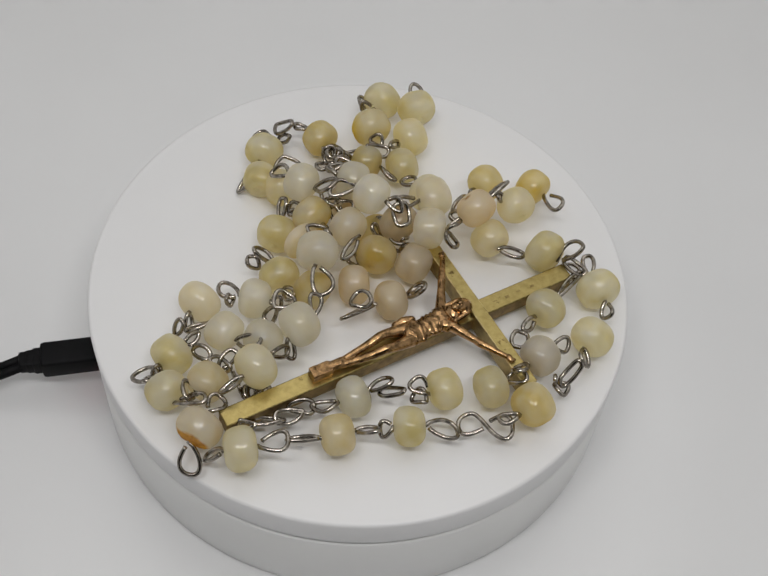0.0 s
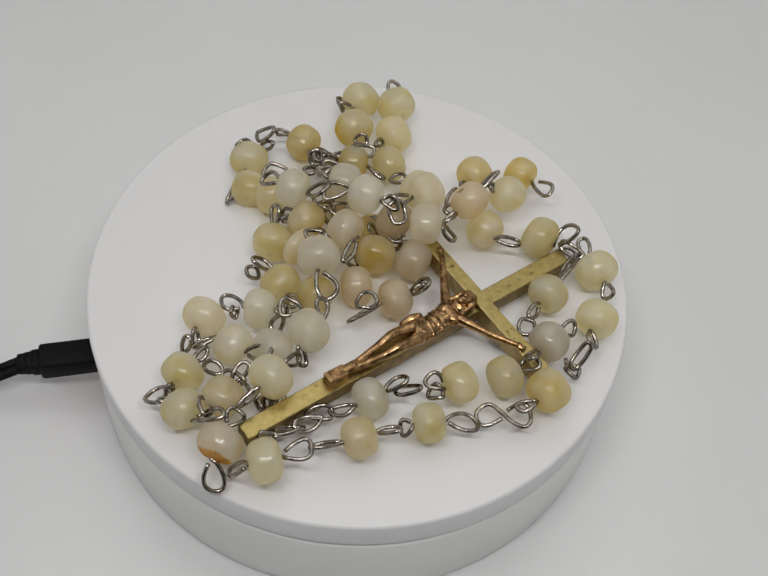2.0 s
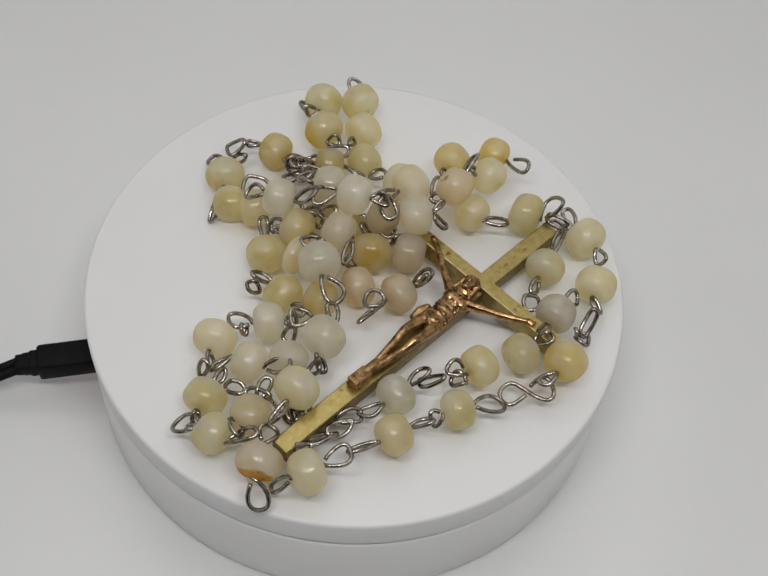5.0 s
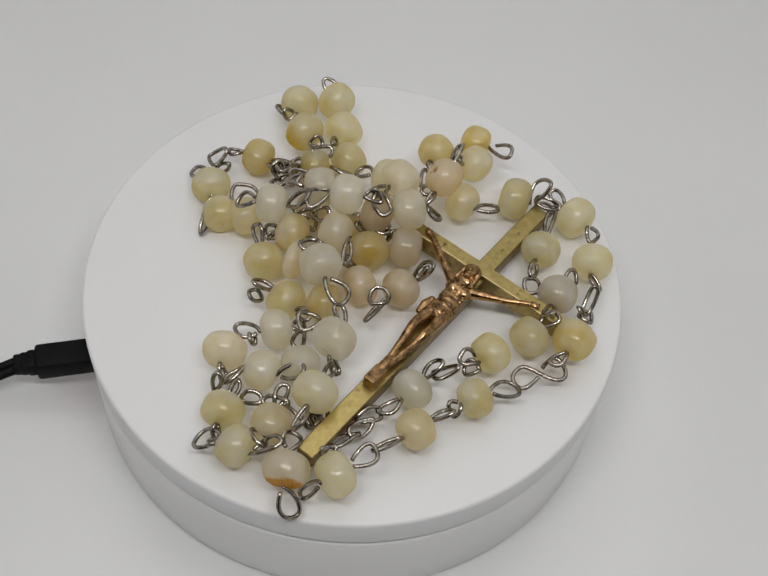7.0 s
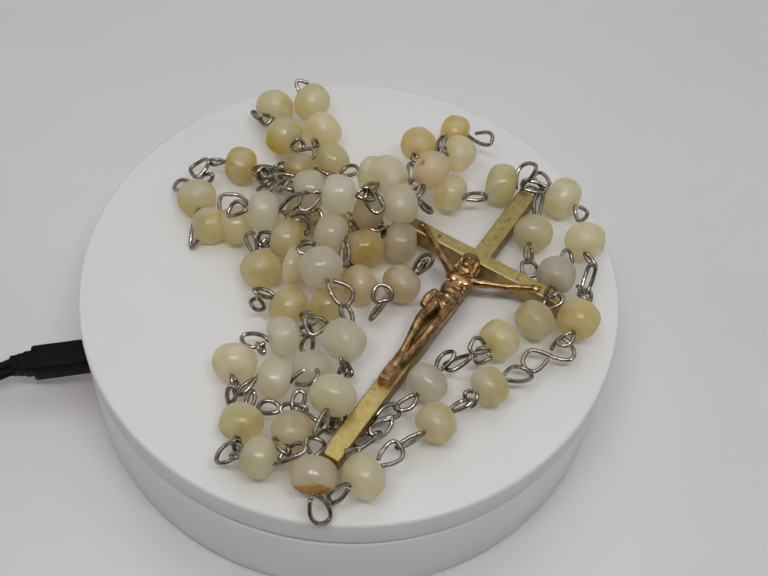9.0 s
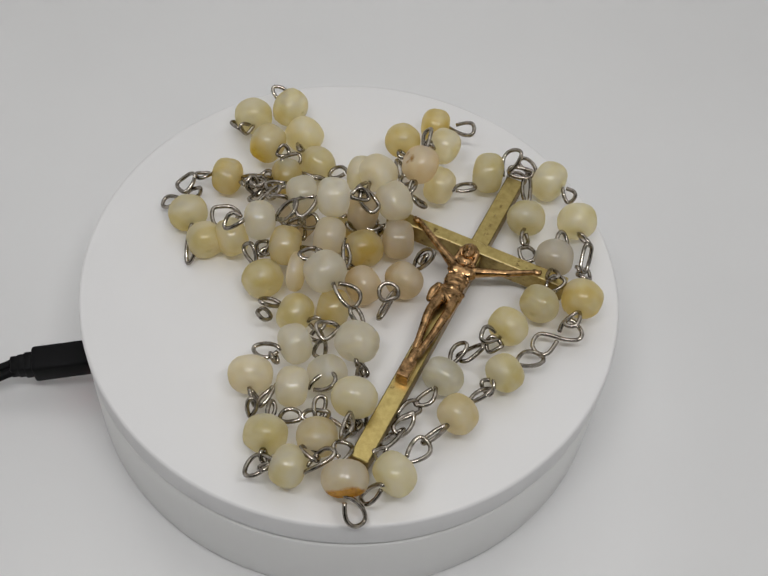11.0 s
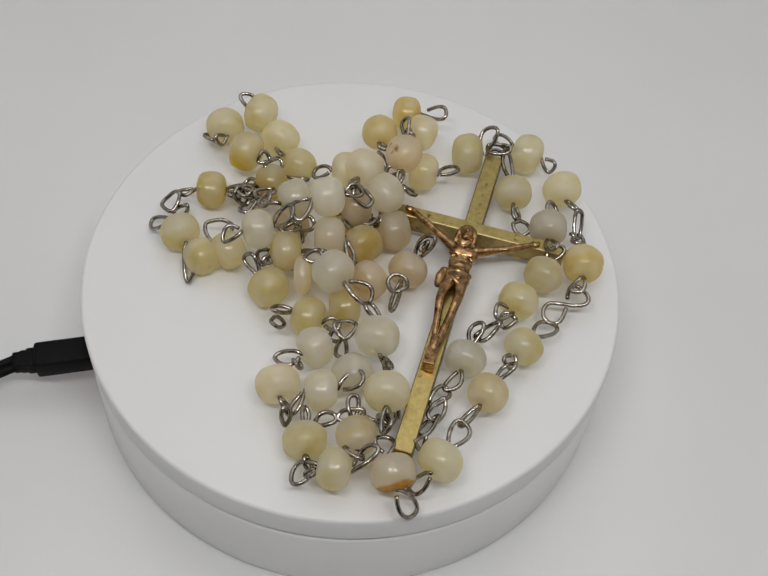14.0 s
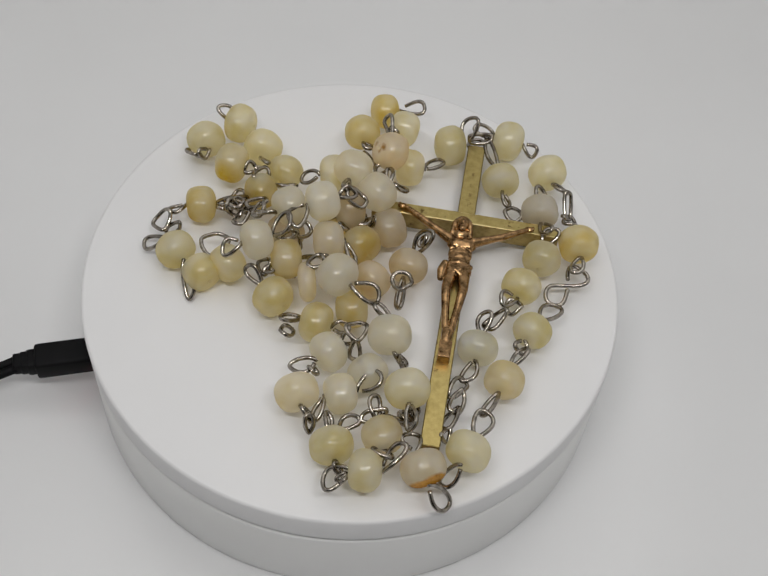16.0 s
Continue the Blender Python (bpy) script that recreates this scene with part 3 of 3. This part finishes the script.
loop(-16.2, 28.4, 10.0, -12.1, 28.9, 10.0, 2.4)
loop(-12.9, 9.1, 12.0, -7.4, 10.3, 12.0, 3.0)
loop(4.2, 10.1, 9.0, 8.1, 10.6, 9.0, 2.6)
loop(4.6, 6.0, 9.0, 8.1, 8.2, 9.0, 2.4)

loop(-8.0, -44.0, 5.0, -4.7, -45.8, 4.0, 3.0)
loop(-6.3, -42.5, 3.0, -7.2, -46.7, 3.0, 2.6)
loop(-4.8, -43.0, 3.0, -2.3, -42.9, 4.0, 2.6)
loop(-6.7, -46.2, 6.0, -3.9, -44.5, 5.0, 2.2)
loop(-12.1, -43.1, 6.0, -7.8, -46.5, 5.0, 1.1)
loop(-17.5, 10.7, 13.0, -14.0, 6.2, 10.0, 1.1)
loop(-15.7, 9.2, 12.0, -10.8, 10.2, 12.0, 3.2)
loop(-14.2, 9.0, 10.0, -10.7, 8.4, 9.0, 2.4)
loop(-2.5, 11.5, 9.0, 2.0, 10.3, 9.0, 3.0)
loop(-1.7, 9.7, 8.0, 1.2, 12.3, 9.0, 2.2)
loop(1.2, 8.6, 8.0, 4.8, 10.1, 8.0, 1.1)
loop(-2.4, -0.2, 9.0, -0.8, -2.9, 7.0, 2.6)
loop(-12.7, -17.1, 7.0, -9.2, -19.1, 7.0, 2.6)
loop(-17.2, 33.4, 5.0, -22.0, 29.6, 5.0, 3.2)
loop(-23.5, 32.2, 6.0, -18.0, 24.7, 6.0, 3.0)


def swivel_link():
    """The long S-shaped link between two beads."""
    c, u = Vector((0.0467, -0.0281, 0)), Vector((0.8902, 0.4556, 0))
    f = Vector((-u.y, u.x, 0))
    bend = [(0.7, 0.5, 7.5), (2.3, 1.5, 7.3), (4.3, 2.2, 7.1), (5.7, 1.2, 6.9), (5.9, -0.6, 6.7), (5.6, -2.4, 6.5), (4.5, -3.4, 6.2), (3.1, -3.0, 5.8), (1.2, -1.2, 5.5), (-0.7, 1.4, 5.5), (-2.6, 3.3, 5.5), (-4.5, 3.3, 5.2), (-6.1, 2.1, 4.8), (-6.4, 0.4, 4.5), (-5.8, -1.4, 4.9), (-4.3, -1.9, 5.3), (-2.2, -1.3, 5.6), (-0.5, -0.6, 6.0)]
    pts = []
    for k in range(len(bend) - 1):
        p0, p1, p2, p3 = (Vector(bend[min(max(k + d, 0), len(bend) - 1)]) for d in (-1, 0, 1, 2))
        for t in (0, 0.25, 0.5, 0.75):
            q = 0.5 * (2 * p1 + (p2 - p0) * t + (2 * p0 - 5 * p1 + 4 * p2 - p3) * t ** 2 + (3 * p1 - p0 - 3 * p2 + p3) * t ** 3)
            pts.append(c + u * (q.x * MM) + f * (q.y * MM) + Vector((0, 0, q.z * MM)))
    bm = bmesh.new()
    tube(bm, pts, 0.00056, 8)
    part("swivel_link", bm, STEEL, rosary, "long S-shaped steel wire link")


swivel_link()

for mouth, axis, stone_bead, at, used in holes:
    if used:
        bm = bmesh.new()
        tube(bm, [Vector((at * q, 0, 0)) for q in (0.55, 0.8, 1.02)], 0.00054, 8)
        part("pin", bm, STEEL, stone_bead, "steel wire through the bead")


# ---- crucifix: own space has y up the shaft, x along the arms, z out of the face ----
def crucifix():
    foot, head = Vector((-0.0066, -0.0565, 0.0098)), Vector((0.0475, 0.0227, 0.0066))
    u = (head - foot).normalized()
    side = u.cross(Vector((0, 0, 1))).normalized()
    out = side.cross(u)
    m = Matrix((side, u, out)).transposed().to_4x4()
    m.translation = foot
    cross = new("crucifix")
    cross.parent = rosary
    cross.matrix_basis = m
    tagged(cross, "aged brass crucifix with a copper-coloured figure")

    def bar(name, x0, x1, y0, y1, zt, th, flank, rim):
        bm = bmesh.new()
        bmesh.ops.create_cube(bm, size=1.0, matrix=Matrix.Translation(((x0 + x1) / 2, (y0 + y1) / 2, zt - th / 2)) @ Matrix.Diagonal((x1 - x0, y1 - y0, th, 1)))
        bmesh.ops.bevel(bm, geom=bm.edges[:], offset=0.00026, segments=2, affect="EDGES", profile=0.5)
        bm.normal_update()
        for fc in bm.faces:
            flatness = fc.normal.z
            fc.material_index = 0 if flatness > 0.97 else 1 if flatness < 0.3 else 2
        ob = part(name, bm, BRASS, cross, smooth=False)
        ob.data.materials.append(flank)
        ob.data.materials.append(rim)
        return ob

    w = 0.00235
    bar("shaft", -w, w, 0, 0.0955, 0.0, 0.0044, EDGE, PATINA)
    # its sides carry shade in their colour, its upper edges worn bright brass
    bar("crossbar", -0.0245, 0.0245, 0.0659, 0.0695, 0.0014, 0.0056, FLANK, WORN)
    # faint engraved strokes near the top
    for k, (y0, w0) in enumerate(((0.0735, 0.00025), (0.0770, 0.0007), (0.0805, 0.00025), (0.0845, 0.0006))):
        bm = bmesh.new()
        bmesh.ops.create_cube(bm, size=1.0, matrix=Matrix.Translation((0.0002 * (k % 2), y0, 0.00002)) @ Matrix.Diagonal((w0, 0.0011, 0.00012, 1)))
        part("engraving", bm, FLANK, cross, smooth=False)
    # bail ring
    bm = bmesh.new()
    tube(bm, [Vector((0.0024 * math.cos(t), 0.0970 + 0.0024 * math.sin(t), -0.0015)) for t in [2 * math.pi * k / 20 for k in range(20)]], 0.0005, 8, closed=True)
    part("bail", bm, STEEL, cross, "steel hanging ring")

    # the small cast figure, one plain mesh
    bm = bmesh.new()

    def blob(x, y, z, rx, ry, rz, turn=0):
        bmesh.ops.create_icosphere(bm, subdivisions=2, radius=1.0, matrix=pose(x * MM, y * MM, z * MM, 0, 0, turn) @ Matrix.Diagonal((rx * MM, ry * MM, rz * MM, 1)))

    def limb(*pts):
        for (x0, y0, z0, r0), (x1, y1, z1, r1) in zip(pts, pts[1:]):
            for k in range(25):
                t = k / 24
                r = r0 + (r1 - r0) * t
                blob(x0 + (x1 - x0) * t, y0 + (y1 - y0) * t, z0 + (z1 - z0) * t, r, r, r)

    blob(-0.5, 63.2, 3.6, 1.6, 2.5, 1.9)
    blob(-0.5, 64.2, 3.0, 2.2, 2.2, 1.8)
    limb((-2.6, 63.2, 3.0, 0.75), (-2.9, 60.4, 2.5, 0.6))
    limb((1.6, 63.2, 3.0, 0.75), (2.0, 60.2, 2.5, 0.6))
    blob(-0.5, 63.0, 5.3, 0.4, 0.9, 0.55)
    blob(-0.4, 61.4, 4.5, 0.9, 0.9, 0.8)
    for k in range(7):
        a = math.radians(10 + 160 * k / 6)
        limb((-0.5 + 1.2 * math.cos(a), 64.2 + 1.0 * math.sin(a), 4.3, 0.4), (-0.5 + 2.3 * math.cos(a), 63.4 + 2.2 * math.sin(a), 3.2, 0.5))
    blob(0, 53.6, 1.75, 2.95, 2.4, 1.68)
    blob(-0.5, 60.9, 2.5, 2.3, 1.5, 1.3)
    limb((-0.2, 61.0, 2.0, 1.1), (0, 59.6, 1.7, 1.2))
    blob(0, 57.9, 1.9, 3.9, 2.3, 1.8)
    blob(-1.6, 57.8, 2.8, 1.7, 1.6, 0.9)
    blob(1.6, 57.8, 2.8, 1.7, 1.6, 0.9)
    blob(0, 55.0, 1.7, 3.2, 2.7, 1.6)
    for k in range(3):
        for e in (-1, 1):
            limb((e * 0.5, 57.2 - 1.0 * k, 3.1 - 0.1 * k, 0.28), (e * 2.7, 56.0 - 1.15 * k, 2.5 - 0.1 * k, 0.3))
    blob(0.1, 52.3, 1.7, 2.9, 2.0, 1.7)
    limb((-2.9, 59.2, 2.0, 1.45), (-8.3, 62.6, 2.2, 0.95), (-9.8, 63.6, 2.2, 1.02), (-15.5, 67.4, 2.2, 0.7))
    limb((2.9, 59.2, 2.0, 1.45), (8.6, 61.8, 2.2, 0.95), (10.2, 62.5, 2.2, 1.02), (15.8, 66.0, 2.2, 0.7))
    for s in (-1, 1):
        blob(s * 16.6, 67.9 if s < 0 else 66.6, 2.1, 1.3, 0.85, 0.6)
        blob(s * 17.5, 68.2 if s < 0 else 67.0, 2.0, 0.5, 0.9, 0.45)
    blob(0.2, 49.4, 1.9, 3.5, 2.6, 1.9)
    limb((-3.2, 51.0, 2.0, 0.75), (0, 51.4, 3.1, 0.7), (3.0, 51.0, 2.0, 0.75))
    limb((-2.2, 50.5, 2.8, 0.6), (-0.6, 48.6, 3.3, 0.65), (1.6, 47.2, 2.8, 0.6))
    limb((2.4, 50.2, 2.7, 0.55), (0.7, 48.9, 3.3, 0.6), (-1.6, 47.6, 2.9, 0.5))
    limb((-3.3, 51.2, 1.8, 1.1), (-3.9, 49.4, 1.6, 1.2), (-3.9, 47.0, 1.3, 0.9))
    limb((-1.5, 48.4, 1.8, 1.75), (-2.1, 43.2, 2.5, 1.25), (-2.0, 41.6, 2.7, 1.2), (-1.5, 37.5, 1.9, 1.05), (-0.7, 31.0, 1.6, 0.85))
    limb((1.7, 48.4, 1.8, 1.75), (2.1, 43.4, 2.7, 1.25), (1.9, 41.4, 3.0, 1.2), (1.4, 37.5, 2.1, 1.05), (0.6, 30.6, 1.9, 0.9))
    limb((-0.3, 30.6, 1.7, 1.3), (-0.3, 28.0, 1.9, 1.2))
    limb((0.1, 30.0, 2.0, 1.2), (0.0, 27.9, 2.0, 1.1))
    bmesh.ops.create_cube(bm, size=1.0, matrix=pose(-0.1 * MM, 25.0 * MM, 1.5 * MM, -3, 0, 0) @ Matrix.Diagonal((3.0 * MM, 5.2 * MM, 3.0 * MM, 1)))
    fig = part("figure", bm, BRONZE, cross, "copper-coloured cast figure")
    mod = fig.modifiers.new("fuse", "REMESH")
    mod.mode, mod.voxel_size, mod.use_smooth_shade = "VOXEL", 0.00016, True
    sm = fig.modifiers.new("soften", "SMOOTH")
    sm.factor, sm.iterations = 0.5, 1


crucifix()


# ---- motion of the plate and of what lies on it ----
TURN = [
    (0.0, -21.59),
    (0.5, -20.72),
    (1.0, -18.33),
    (1.5, -16.87),
    (2.0, -15.78),
    (2.5, -14.24),
    (3.0, -12.44),
    (3.5, -10.98),
    (4.0, -9.40),
    (6.5, -1.59),
    (7.0, -0.00),
    (7.5, 1.68),
    (8.0, 3.13),
    (8.5, 4.55),
    (9.0, 6.27),
    (11.5, 14.40),
    (12.0, 16.06),
    (12.5, 17.51),
    (13.0, 19.34),
    (13.5, 20.61),
    (14.0, 22.39),
    (14.5, 24.03),
    (15.0, 25.50),
    (15.5, 27.26),
    (16.0, 29.01),
]


def motions():
    walk(platter, [(t, pose(0, 0, TOP - 0.0094, 0, 0, a)) for t, a in TURN])
    walk(rosary, [(t, pose(0, 0, TOP, 0, 0, a)) for t, a in TURN])


motions()
